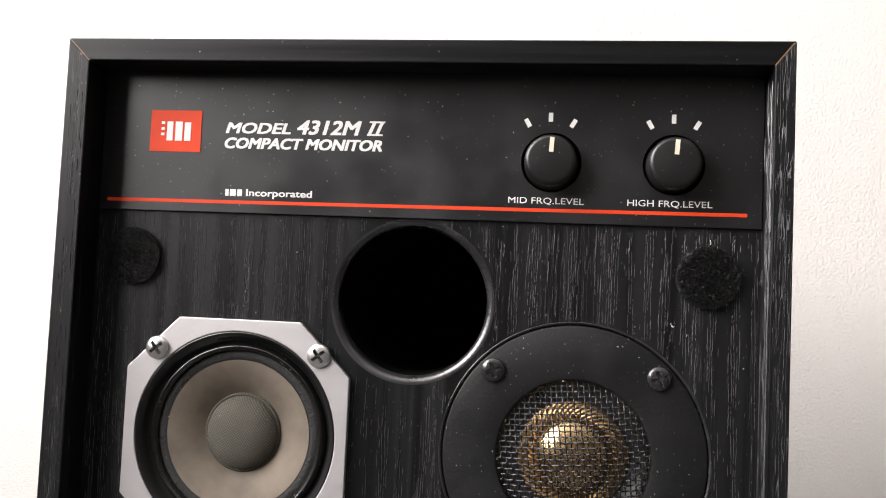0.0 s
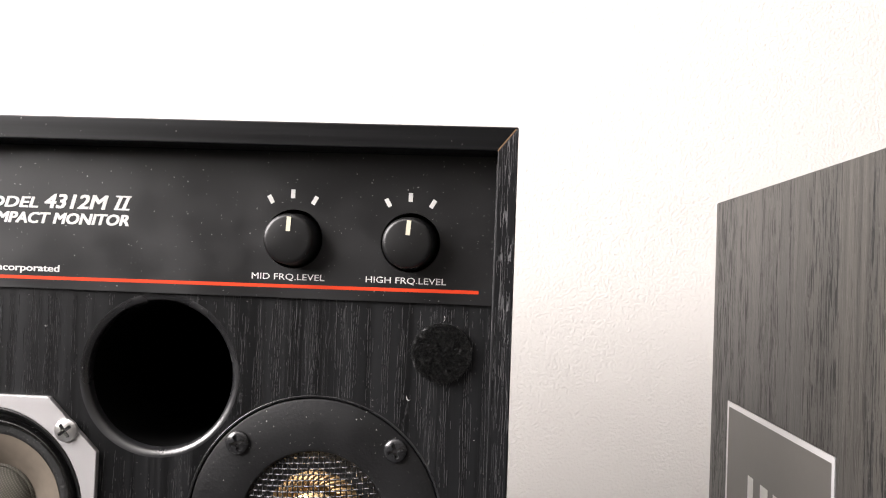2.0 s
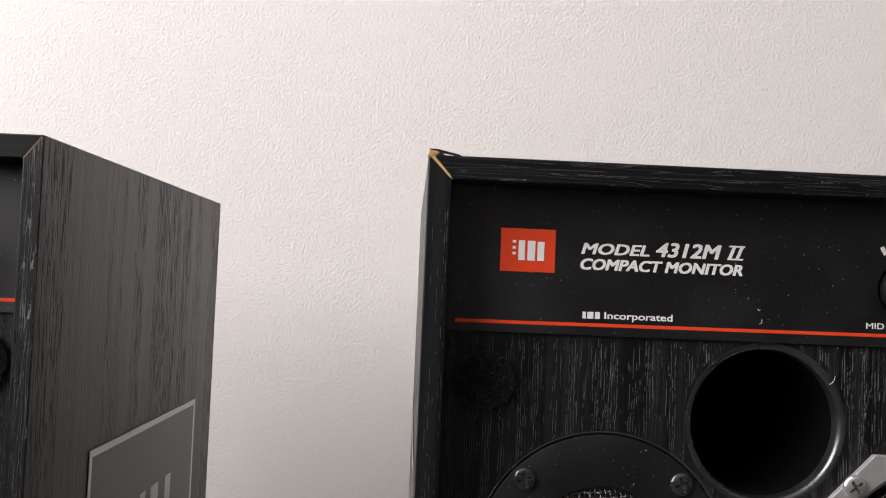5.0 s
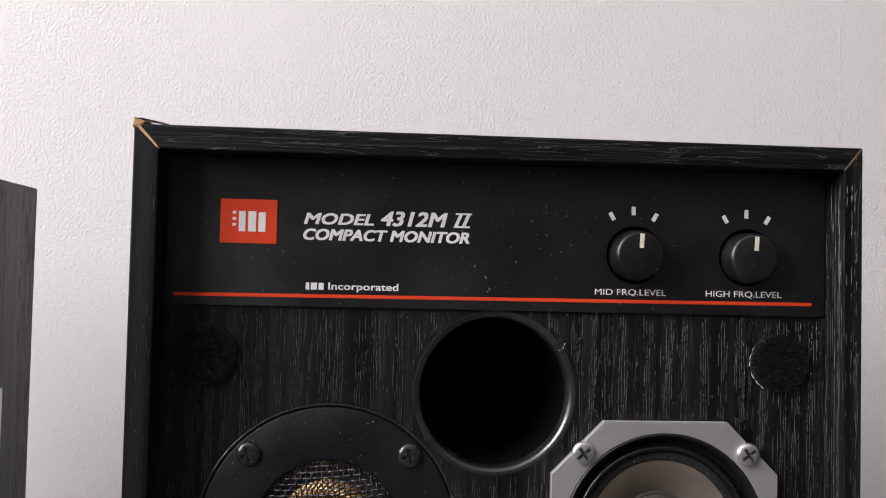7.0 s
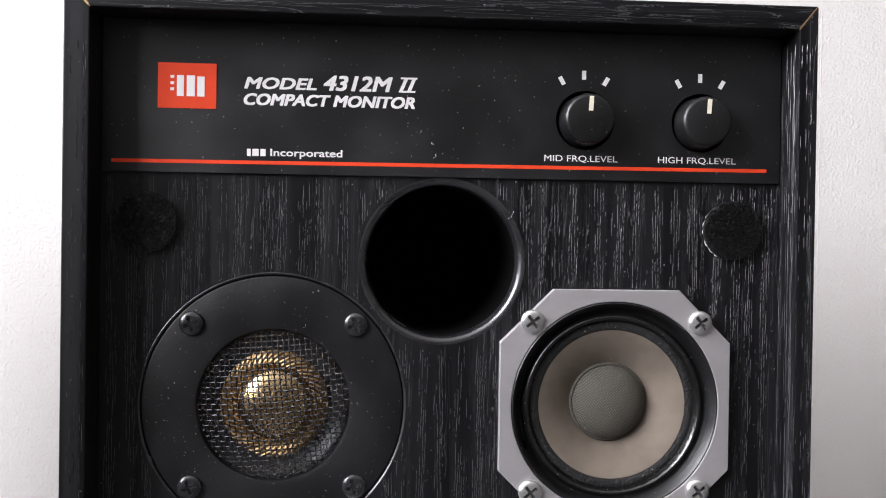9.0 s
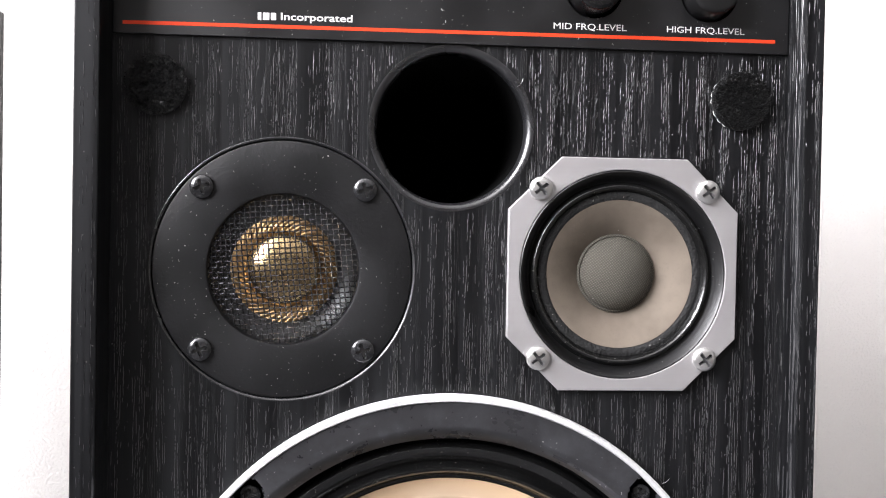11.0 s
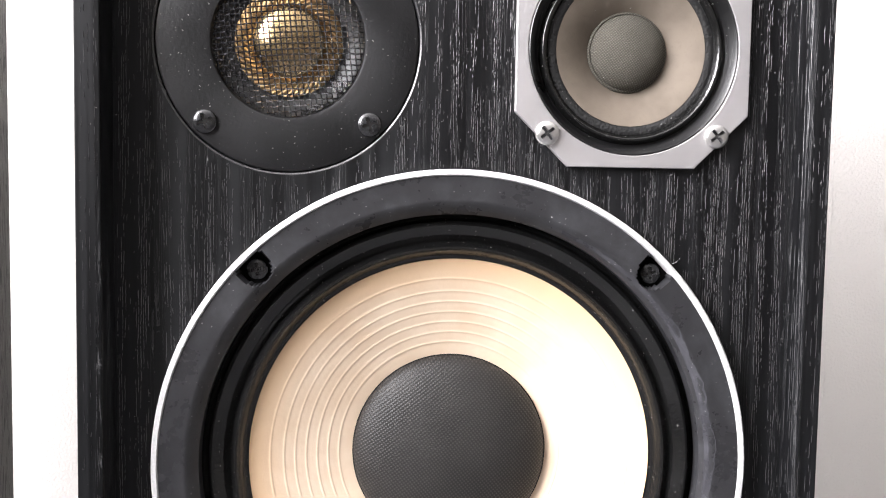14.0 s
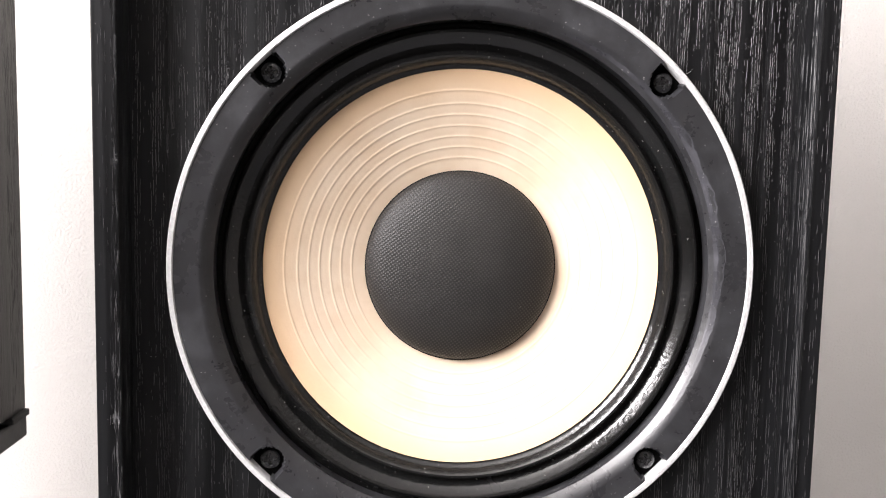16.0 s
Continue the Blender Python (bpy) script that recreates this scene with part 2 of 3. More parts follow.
BOARD = plain("white_stand_lacquer", (0.82, 0.81, 0.79), 0.35)
# Unseen floor: neutral dark grey keeps brown bounce off the black parts.
FLOOR = plain("dark_unseen_floor", (0.11, 0.11, 0.115), 0.9, 0.0, 400.0, 0.6)


# ---- mesh helpers (millimetres in, metres out) ----
MM = 0.001


def part(name, bm, material, parent=None, label="", at=(0, 0, 0), smooth=False):
    me = bm
    if not isinstance(bm, bpy.types.Mesh):
        bmesh.ops.recalc_face_normals(bm, faces=bm.faces)
        me = bpy.data.meshes.new(name)
        bm.to_mesh(me)
        bm.free()
        me.materials.append(material)
        if smooth:
            me.shade_smooth()
            me.set_sharp_from_angle(angle=radians(38))
    ob = new(name, me)
    if parent is not None:
        ob.parent = parent
    ob.location = at
    if label:
        ob["label"] = label
    return ob


def box(x0, x1, y0, y1, z0, z1, bevel=0.0):
    bm = bmesh.new()
    bmesh.ops.create_cube(bm, size=1.0)
    for v in bm.verts:
        v.co = ((x0 + x1) / 2 + v.co.x * (x1 - x0), (y0 + y1) / 2 + v.co.y * (y1 - y0), (z0 + z1) / 2 + v.co.z * (z1 - z0))
    if bevel:
        bmesh.ops.bevel(bm, geom=bm.edges[:], offset=bevel, segments=2, affect="EDGES", profile=0.5)
    return bm


def scaled(bm):
    bmesh.ops.scale(bm, vec=(MM, MM, MM), verts=bm.verts)
    return bm


def prism(points, y0, y1, bevel=0.0):
    """A polygon in x and z, drawn out along y, in millimetres."""
    bm = bmesh.new()
    front = [bm.verts.new((x, y0, z)) for x, z in points]
    back = [bm.verts.new((x, y1, z)) for x, z in points]
    bm.faces.new(front)
    bm.faces.new(back[::-1])
    for i in range(len(points)):
        j = (i + 1) % len(points)
        bm.faces.new((front[j], front[i], back[i], back[j]))
    if bevel:
        bmesh.ops.bevel(bm, geom=bm.edges[:], offset=bevel, segments=2, affect="EDGES", profile=0.5)
    return scaled(bm)


def ring_points(cx, cz, r, n=64):
    return [(cx + r * math.cos(2 * math.pi * i / n), cz + r * math.sin(2 * math.pi * i / n)) for i in range(n)]


def pierced(outline, holes, y0, y1, bevel=0.0):
    """A flat board with round holes that go through it."""
    bm = bmesh.new()
    edges = []
    for loop in (outline, *holes):
        vs = [bm.verts.new((x, y0, z)) for x, z in loop]
        edges += [bm.edges.new((vs[i], vs[(i + 1) % len(vs)])) for i in range(len(vs))]
    bmesh.ops.triangle_fill(bm, edges=edges, use_beauty=True)
    made = bmesh.ops.extrude_face_region(bm, geom=bm.faces[:])
    bmesh.ops.translate(bm, vec=(0, y1 - y0, 0), verts=[g for g in made["geom"] if isinstance(g, bmesh.types.BMVert)])
    if bevel:
        front = [e for e in bm.edges if all(abs(v.co.y - y0) < 1e-4 for v in e.verts) and e.calc_face_angle(0.0) > 0.5]
        bmesh.ops.bevel(bm, geom=front, offset=bevel, segments=2, affect="EDGES", profile=0.5)
    return scaled(bm)


def lathe(profile, n=96):
    """A profile of (radius, depth) turned about the y axis, in millimetres."""
    return polar([r for r, _ in profile], n, lambda i, r, a: profile[i][1])


def polar(radii, n, depth):
    bm = bmesh.new()
    loops = []
    for i, r in enumerate(radii):
        if r < 1e-6:
            loops.append([bm.verts.new((0, depth(i, 0.0, 0.0), 0))])
        else:
            loops.append([bm.verts.new((r * math.cos(a), depth(i, r, a), r * math.sin(a))) for a in (2 * math.pi * k / n for k in range(n))])
    for a, b in zip(loops, loops[1:]):
        for k in range(n):
            m = (k + 1) % n
            q = [a[k % len(a)], a[m % len(a)], b[m % len(b)], b[k % len(b)]]
            q = list(dict.fromkeys(q))
            if len(q) > 2:
                bm.faces.new(q)
    return scaled(bm)


def spans(a, b, n):
    return [a + (b - a) * i / n for i in range(n + 1)]


def screw_mesh(name, r, h, material, slot=0.13, turn=20.0):
    """A domed cross-head screw, its foot at y = 0 and its head towards -y."""
    t = radians(turn)

    def depth(i, rr, a):
        if rr >= r - 1e-6:
            return 0.0
        d = -h * math.sqrt(max(0.0, 1 - (rr / r) ** 2)) * 0.75 - h * 0.25
        x, z = rr * math.cos(a - t), rr * math.sin(a - t)
        if min(abs(x), abs(z)) < slot * r and rr < 0.66 * r:
            d = min(d + h * 1.1, -0.05)
        return d

    bm = polar([0.0, *spans(0.08 * r, 0.98 * r, 17), r], 64, depth)
    bmesh.ops.recalc_face_normals(bm, faces=bm.faces)
    me = bpy.data.meshes.new(name)
    bm.to_mesh(me)
    bm.free()
    me.materials.append(material)
    # Own grey for slot faces; on zinc heads it paints in the slot's shade.
    me.materials.append(SLOT)
    for f in me.polygons:
        if math.hypot(f.center.x, f.center.z) < 0.64 * r * MM and f.center.y > -0.45 * h * MM:
            f.material_index = 1
    return me


def lettering(body, x0, x1, z0, z1, y, material, parent, name="lettering", shear=0.0, bold=0.0, label=""):
    """Print that fills the box x0..x1, z0..z1 (millimetres) on a face that looks to -y; bold: extra stroke width."""
    cu = bpy.data.curves.new("print", "FONT")
    cu.body, cu.size, cu.shear, cu.extrude, cu.resolution_u = body, 1.0, shear, 0.0, 3
    ob = new("print", cu)
    bpy.context.view_layer.update()
    me = bpy.data.meshes.new_from_object(ob.evaluated_get(bpy.context.evaluated_depsgraph_get()))
    bpy.data.objects.remove(ob)
    xs, ys = [v.co.x for v in me.vertices], [v.co.y for v in me.vertices]
    ax, bx, ay, by = min(xs), max(xs), min(ys), max(ys)
    bm = bmesh.new()
    moves = [(-0.5, -0.3), (0.5, -0.3), (-0.5, 0.3), (0.5, 0.3), (0.0, 0.0)] if bold else [(0.0, 0.0)]
    for k, (dx, dz) in enumerate(moves):
        piece = bmesh.new()
        piece.from_mesh(me)
        for v in piece.verts:
            fx, fz = (v.co.x - ax) / (bx - ax), (v.co.y - ay) / (by - ay)
            v.co = (x0 + bold / 2 + fx * (x1 - x0 - bold) + dx * bold, y - 0.006 * k, z0 + bold * 0.3 + fz * (z1 - z0 - bold * 0.6) + dz * bold)
        made = bmesh.ops.extrude_face_region(piece, geom=piece.faces[:])
        bmesh.ops.translate(piece, vec=(0, 0.12 + 0.006 * k, 0), verts=[g for g in made["geom"] if isinstance(g, bmesh.types.BMVert)])
        tmp = bpy.data.meshes.new("piece")
        piece.to_mesh(tmp)
        piece.free()
        bm.from_mesh(tmp)
    return part(name, scaled(bm), material, parent, label)


# ---- room ----
def slab(name, label, category, x0, x1, y0, y1, z0, z1, material):
    ob = part(name, box(x0, x1, y0, y1, z0, z1), material)
    return tagged(ob, label, category, kind="structure")


slab("wall_north", "off-white embossed vinyl wallpaper on the wall behind the speakers", "wall", LEFT_X - 0.12, RIGHT_X + 0.12, WALL_Y, WALL_Y + 0.12, FLOOR_Z, CEILING_Z, WALLPAPER)
slab("wall_south", "unseen wall behind the camera, darkened to cut reflections", "wall", LEFT_X - 0.12, RIGHT_X + 0.12, BACK_Y - 0.12, BACK_Y, FLOOR_Z, CEILING_Z, PAINT)
slab("wall_east", "unseen side wall, darkened to cut reflections", "wall", RIGHT_X, RIGHT_X + 0.12, BACK_Y, WALL_Y, FLOOR_Z, CEILING_Z, PAINT)
slab("floor", "unseen floor, dark grey to keep reflections low", "floor", LEFT_X - 0.12, RIGHT_X + 0.12, BACK_Y - 0.12, WALL_Y + 0.12, FLOOR_Z - 0.1, FLOOR_Z, FLOOR)
slab("ceiling", "plain white painted ceiling", "ceiling", LEFT_X - 0.12, RIGHT_X + 0.12, BACK_Y - 0.12, WALL_Y + 0.12, CEILING_Z, CEILING_Z + 0.1, CEILING_WHITE)


def west_wall():
    """The side wall with the window opening through it."""
    bm = bmesh.new()
    y0, y1, z0, z1 = WIN
    for a, b, c, d in ((BACK_Y, y0, FLOOR_Z, CEILING_Z), (y1, WALL_Y, FLOOR_Z, CEILING_Z), (y0, y1, FLOOR_Z, z0), (y0, y1, z1, CEILING_Z)):
        piece = box(LEFT_X - 0.12, LEFT_X, a, b, c, d)
        me = bpy.data.meshes.new("piece")
        piece.to_mesh(me)
        piece.free()
        bm.from_mesh(me)
    tagged(part("wall_west", bm, PAINT), "unseen darkened wall with a window opening", "wall", kind="structure")


west_wall()


tagged(part("trim_wallpaper_seam", box(0.5408, 0.5412, WALL_Y - 0.00015, WALL_Y + 0.001, FLOOR_Z, CEILING_Z), WALLPAPER), "faint upright joint between two wallpaper strips", "wallpaper seam", kind="structure")


def stand(x, y, turn):
    """A slim white column with a black board and four felt pads under the speaker."""
    st = new("speaker_stand")
    tagged(st, "slim white stand with a black board under a speaker", "stand", "pair of stands")
    part("base_plate", box(-0.11, 0.11, -0.10, 0.10, 0.0, 0.02, 0.003), BOARD, st)
    part("column", box(-0.03, 0.03, -0.03, 0.03, 0.02, -FLOOR_Z - 0.013, 0.003), BOARD, st)
    part("head_plate", box(-0.0935, 0.0935, -0.088, 0.1015, -FLOOR_Z - 0.013, -FLOOR_Z - 0.003, 0.001), PLATE, st, "black board under the cabinet")
    for u in (-0.082, 0.082):
        for v in (-0.07, 0.092):
            part("pad", box(u - 0.013, u + 0.013, v - 0.009, v + 0.009, -FLOOR_Z - 0.003, -FLOOR_Z, 0.0006), FOAM, st, "black felt pad")
    st.matrix_world = pose(x, y, FLOOR_Z, 0, 0, turn)


stand(0.0, 0.09, 0)
stand(0.279, 0.095, 0.856)

# ---- the two mirrored loudspeakers ----
W2, H, DEPTH = 93.0, 300.0, 191.0
RIM_L, RIM_R, RIM_T, RIM_B = 6.2, 5.0, 6.0, 6.0
BAFFLE = 10.4  # depth of the baffle behind the front edge
SCREW_DARK = screw_mesh("dark_screw", 3.1, 1.5, SCREW_BLACK)
SCREW_BRIGHT = screw_mesh("bright_screw", 3.1, 1.6, SCREW_STEEL, 0.13, 38.0)
SCREW_SMALL = screw_mesh("small_dark_screw", 2.7, 1.2, SCREW_BLACK, 0.17, 10.0)


def P(x, d, v):
    """A place on the speaker in metres, from millimetres: x, depth, distance below the top."""
    return (x * MM, d * MM, (H - v) * MM)


def grille_mesh(r=19.1, rise=5.2, edge=11.2, pitch=1.36, wire=0.18):
    """A domed cloth of woven wires."""
    bm = bmesh.new()
    turn = radians(12)
    count = int(r / pitch)

    def height(x, z, lift):
        return edge - rise * (1 - (x * x + z * z) / (r * r)) - lift

    for way in (0, 1):
        for i in range(-count, count + 1):
            off = i * pitch
            half = math.sqrt(max(0.0, r * r - off * off))
            n = max(4, int(2 * half / (pitch / 2)))
            prev = None
            for k in range(n + 1):
                s = -half + 2 * half * k / n
                lift = 0.24 * math.cos(math.pi * (s / pitch + i + way))
                x, z = (s, off) if way == 0 else (off, s)
                x, z = x + 0.10 * z, z - 0.14 * x
                rr = math.hypot(x, z)
                if rr > r:
                    x, z = x * r / rr, z * r / rr
                px, pz = x * math.cos(turn) - z * math.sin(turn), x * math.sin(turn) + z * math.cos(turn)
                y = height(px, pz, lift)
                side = (wire, 0) if way else (0, wire)
                ring = [bm.verts.new((px + side[0] * a, y + wire * b, pz + side[1] * a)) for a, b in ((1, 0), (0, -1), (-1, 0), (0, 1))]
                if prev:
                    for q in range(4):
                        bm.faces.new((prev[q], prev[(q + 1) % 4], ring[(q + 1) % 4], ring[q]))
                prev = ring
    return scaled(bm)


def hook_pad(r=7.7):
    """A round hook-and-loop pad with short stiff fibres."""
    rng = random.Random(5)
    bm = polar([0.0, *spans(0.8, r, 12), r], 48, lambda i, rr, a: 0.0 if i == 14 else -0.9 + rng.uniform(-0.2, 0.2))
    for _ in range(2600):
        rr, a = r * math.sqrt(rng.random()), rng.random() * 6.283
        x, z = rr * math.cos(a), rr * math.sin(a)
        dx, dz, h = rng.uniform(-0.5, 0.5), rng.uniform(-0.5, 0.5), rng.uniform(0.2, 1.0)
        w, b = 0.07, rng.random() * 6.283
        foot = [bm.verts.new(((x + w * math.cos(b + k * 2.09)) * MM, -0.6 * MM, (z + w * math.sin(b + k * 2.09)) * MM)) for k in range(3)]
        tip = [bm.verts.new(((x + dx + w * math.cos(b + k * 2.09)) * MM, (-1.2 - h) * MM, (z + dz + w * math.sin(b + k * 2.09)) * MM)) for k in range(3)]
        for k in range(3):
            bm.faces.new((foot[k], foot[(k + 1) % 3], tip[(k + 1) % 3], tip[k]))
        bm.faces.new(tip)
    return bm


def tweeter(sp, cx, cv):
    tw = part("tweeter", lathe([(33.0, 16.0), (33.0, 10.5), (32.8, 10.15), (32.4, 10.0), (20.2, 10.0), (19.5, 10.2), (19.2, 10.8), (19.0, 11.6)], 128), PLATE, sp, "round matt black faceplate with four screws", P(cx, 0.55, cv), True)
    part("horn", lathe([(19.0, 11.5), (17.5, 12.6), (15.0, 13.8), (13.6, 14.0), (13.6, 16.5), (0.0, 16.5)], 96), HORN, tw, "satin black flared throat", smooth=True)
    part("suspension", polar(spans(9.9, 13.8, 12), 432, lambda i, r, a: 13.4 - 0.5 * math.sin(math.pi * (r - 9.9) / 3.9) - 0.48 * abs(math.sin(24 * a + (r - 9.9) * 2.4))), GOLD_RING, tw, "bronze ring with slanting ridges", smooth=True)
    part("dome", lathe([(9.9, 13.5), (9.8, 12.9)] + [(9.6 * math.cos(q), 12.9 - 5.0 * math.sin(q)) for q in spans(0.05, math.pi / 2, 18)], 96), GOLD, tw, "shiny gold metal dome", smooth=True)
    part("grille", grille_mesh(), WIRE, tw, "fine black woven wire mesh")
    for sx in (-20.7, 20.7):
        for sz in (-20.7, 20.7):
            part("screw", SCREW_DARK, None, tw, "black cross-head screw", (sx * MM, 10.02 * MM, sz * MM))


def midrange(sp, cx, cv):
    s, c = 30.4, 16.6
    outline = [(-c, s), (c, s), (s, c), (s, -c), (c, -s), (-c, -s), (-s, -c), (-s, c)]
    mid = part("midrange_driver", pierced(outline, [ring_points(0, 0, 27.3, 96)], 8.7, 10.4, 0.22), ALU, sp, "brushed aluminium square frame with cut corners", P(cx, 0, cv))
    part("gasket_ring", lathe([(27.35, 10.3), (27.3, 9.0), (26.9, 8.75), (26.4, 9.3), (25.6, 11.0), (24.9, 12.0), (24.4, 12.2)], 128), KNOB, mid, "black rubber ring", smooth=True)
    roll = [(24.4 - 2.6 * t, 12.2 - 1.7 * math.sin(math.pi * t)) for t in spans(0, 1, 12)]
    part("surround", lathe(roll, 128), RUBBER, mid, "glossy black half-roll", smooth=True)
    part("felt_ring", lathe([(21.8, 12.2), (21.3, 12.0), (20.2, 12.1), (19.5, 12.5)], 128), FOAM, mid, "black felt ring", smooth=True)
    part("cone", lathe([(19.6, 12.2), (18.5, 12.5), (15.5, 13.7), (12.5, 15.4), (10.2, 16.9)], 128), MID_PAPER, mid, "grey-brown paper cone", smooth=True)
    part("cap_ring", lathe([(10.6, 16.5), (10.4, 16.1), (10.1, 15.9), (9.8, 16.0), (9.5, 16.4)], 96), CAP_GREY, mid, smooth=True)
    part("dust_cap", lathe([(9.8 * math.cos(q), 16.2 - 4.2 * math.sin(q)) for q in spans(0, math.pi / 2, 16)], 96), CAP_GREY, mid, "olive grey cloth dome", smooth=True)
    for sx in (-22.1, 22.1):
        for sz in (-22.0, 22.0):
            part("screw", SCREW_BRIGHT, None, mid, "shiny zinc cross-head screw", (sx * MM, 8.7 * MM, sz * MM))


def woofer(sp, cx, cv):
    pockets = [radians(q) for q in (45, 135, 225, 315)]

    def flange(i, r, a):
        d = 6.9 if r > 69.0 else 6.9 + 2.4 * ((69.0 - r) / 3.5) ** 1.6
        if r > 75.2:
            d += 0.5
        for q in pockets:
            dx, dz = r * math.cos(a - q), r * math.sin(a - q)
            if abs(dz) < 3.9 and dx > 71.8 or math.hypot(dx - 71.8, dz) < 3.9:
                d = 10.1
        return d

    wf = part("woofer", polar([65.5, 65.5, *spans(65.8, 75.5, 30)], 720, lambda i, r, a: 14.0 if i == 0 else flange(i, r, a)), GASKET, sp, "round black basket flange with four screw pockets", P(cx, 0, cv), True)
    part("rim", lathe([(75.2, 10.3), (75.3, 6.9), (75.6, 6.5), (76.65, 6.5), (77.0, 6.9), (77.0, 10.4)], 192), RIM, wf, "bright machined metal rim", smooth=True)
    # outer edge, outer roll with a broad inner slope, valley, inner roll, felt edge
    body = [(65.5, 13.6), (64.9, 14.6), (64.4, 14.4), (63.8, 12.8), (63.2, 11.7), (62.6, 11.3), (62.0, 11.45), (61.5, 11.8), (60.4, 12.5), (59.5, 13.2)]
    body += [(59.0, 14.2), (58.4, 14.6), (57.9, 14.0), (57.4, 12.7), (56.9, 12.2), (56.4, 12.2), (55.9, 12.7), (55.3, 14.0), (54.6, 15.2), (53.8, 15.6), (53.0, 15.7)]
    part("surround", lathe(body, 192), RUBBER, wf, "glossy black rubber roll", smooth=True)
    profile = []
    rings = [48.2] + [44.7 - 2.88 * k for k in range(6)]
    for r in spans(53.6, 26.4, 272):
        d = 15.3 + (53.6 - r) / 27.2 * 8.5
        for q in rings:
            d -= 0.09 * math.exp(-(((r - q) / 0.28) ** 2))
        profile.append((r, d))
    part("cone", lathe(profile, 192), CREAM, wf, "cream paper cone with fine concentric ribs", smooth=True)
    part("dust_cap", lathe([(26.7, 24.0), (26.7, 23.5)] + [(26.4 * math.cos(q), 23.6 - 8.0 * math.sin(q)) for q in spans(0, math.pi / 2, 24)], 128), CAP_BLACK, wf, "black woven cloth dome", smooth=True)
    # a strip of old glue left on the inner slope of the flange
    rng = random.Random(7)
    bm, prev, reach = bmesh.new(), None, 1.2
    for k in range(181):
        a = radians(-42 + 112 * k / 180)
        reach = min(2.4, max(0.5, reach + rng.uniform(-0.28, 0.28)))
        fade = math.sin(math.pi * k / 180) ** 0.5
        row = []
        for r in (66.6, 66.6 + 0.5 * reach * fade, 66.6 + (reach + 0.9) * fade):
            d = 6.83 if r > 69.0 else 6.83 + 2.4 * ((69.0 - r) / 3.5) ** 1.6
            row.append(bm.verts.new((r * math.cos(a), d, r * math.sin(a))))
        if prev:
            bm.faces.new((prev[0], prev[1], row[1], row[0]))
            bm.faces.new((prev[1], prev[2], row[2], row[1]))
        prev = row
    part("glue_film", scaled(bm), GLUE, wf, "grey glossy film of old glue")
    for q in pockets:
        slot = [(75.3, -3.75), (75.3, 3.75)] + [(71.8 - 3.75 * math.sin(e), 3.75 * math.cos(e)) for e in spans(0, math.pi, 20)]
        slot = [(x * math.cos(q) - z * math.sin(q), x * math.sin(q) + z * math.cos(q)) for x, z in slot]
        # Added black sheet on the pocket floor, standing in for the shade there.
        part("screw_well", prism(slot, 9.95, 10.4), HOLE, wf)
        part("screw", SCREW_SMALL, None, wf, "black screw in a pocket", (71.8 * math.cos(q) * MM, 10.0 * MM, 71.8 * math.sin(q) * MM))


def knob(sp, cx, angle):
    kn = part("knob", lathe([(7.0, 13.0), (6.45, 4.6), (6.3, 4.0), (5.9, 3.55), (5.3, 3.4), (0.0, 3.35)], 96), KNOB, sp, "round black level knob", P(cx, 0, 29.2), True)
    mark = part("pointer", prism([(-0.55, 1.9), (0.55, 1.9), (0.55, 5.6), (-0.55, 5.6)], 3.25, 3.5), BEIGE, kn, "ivory pointer line")
    mark.rotation_euler = (0, radians(angle), 0)


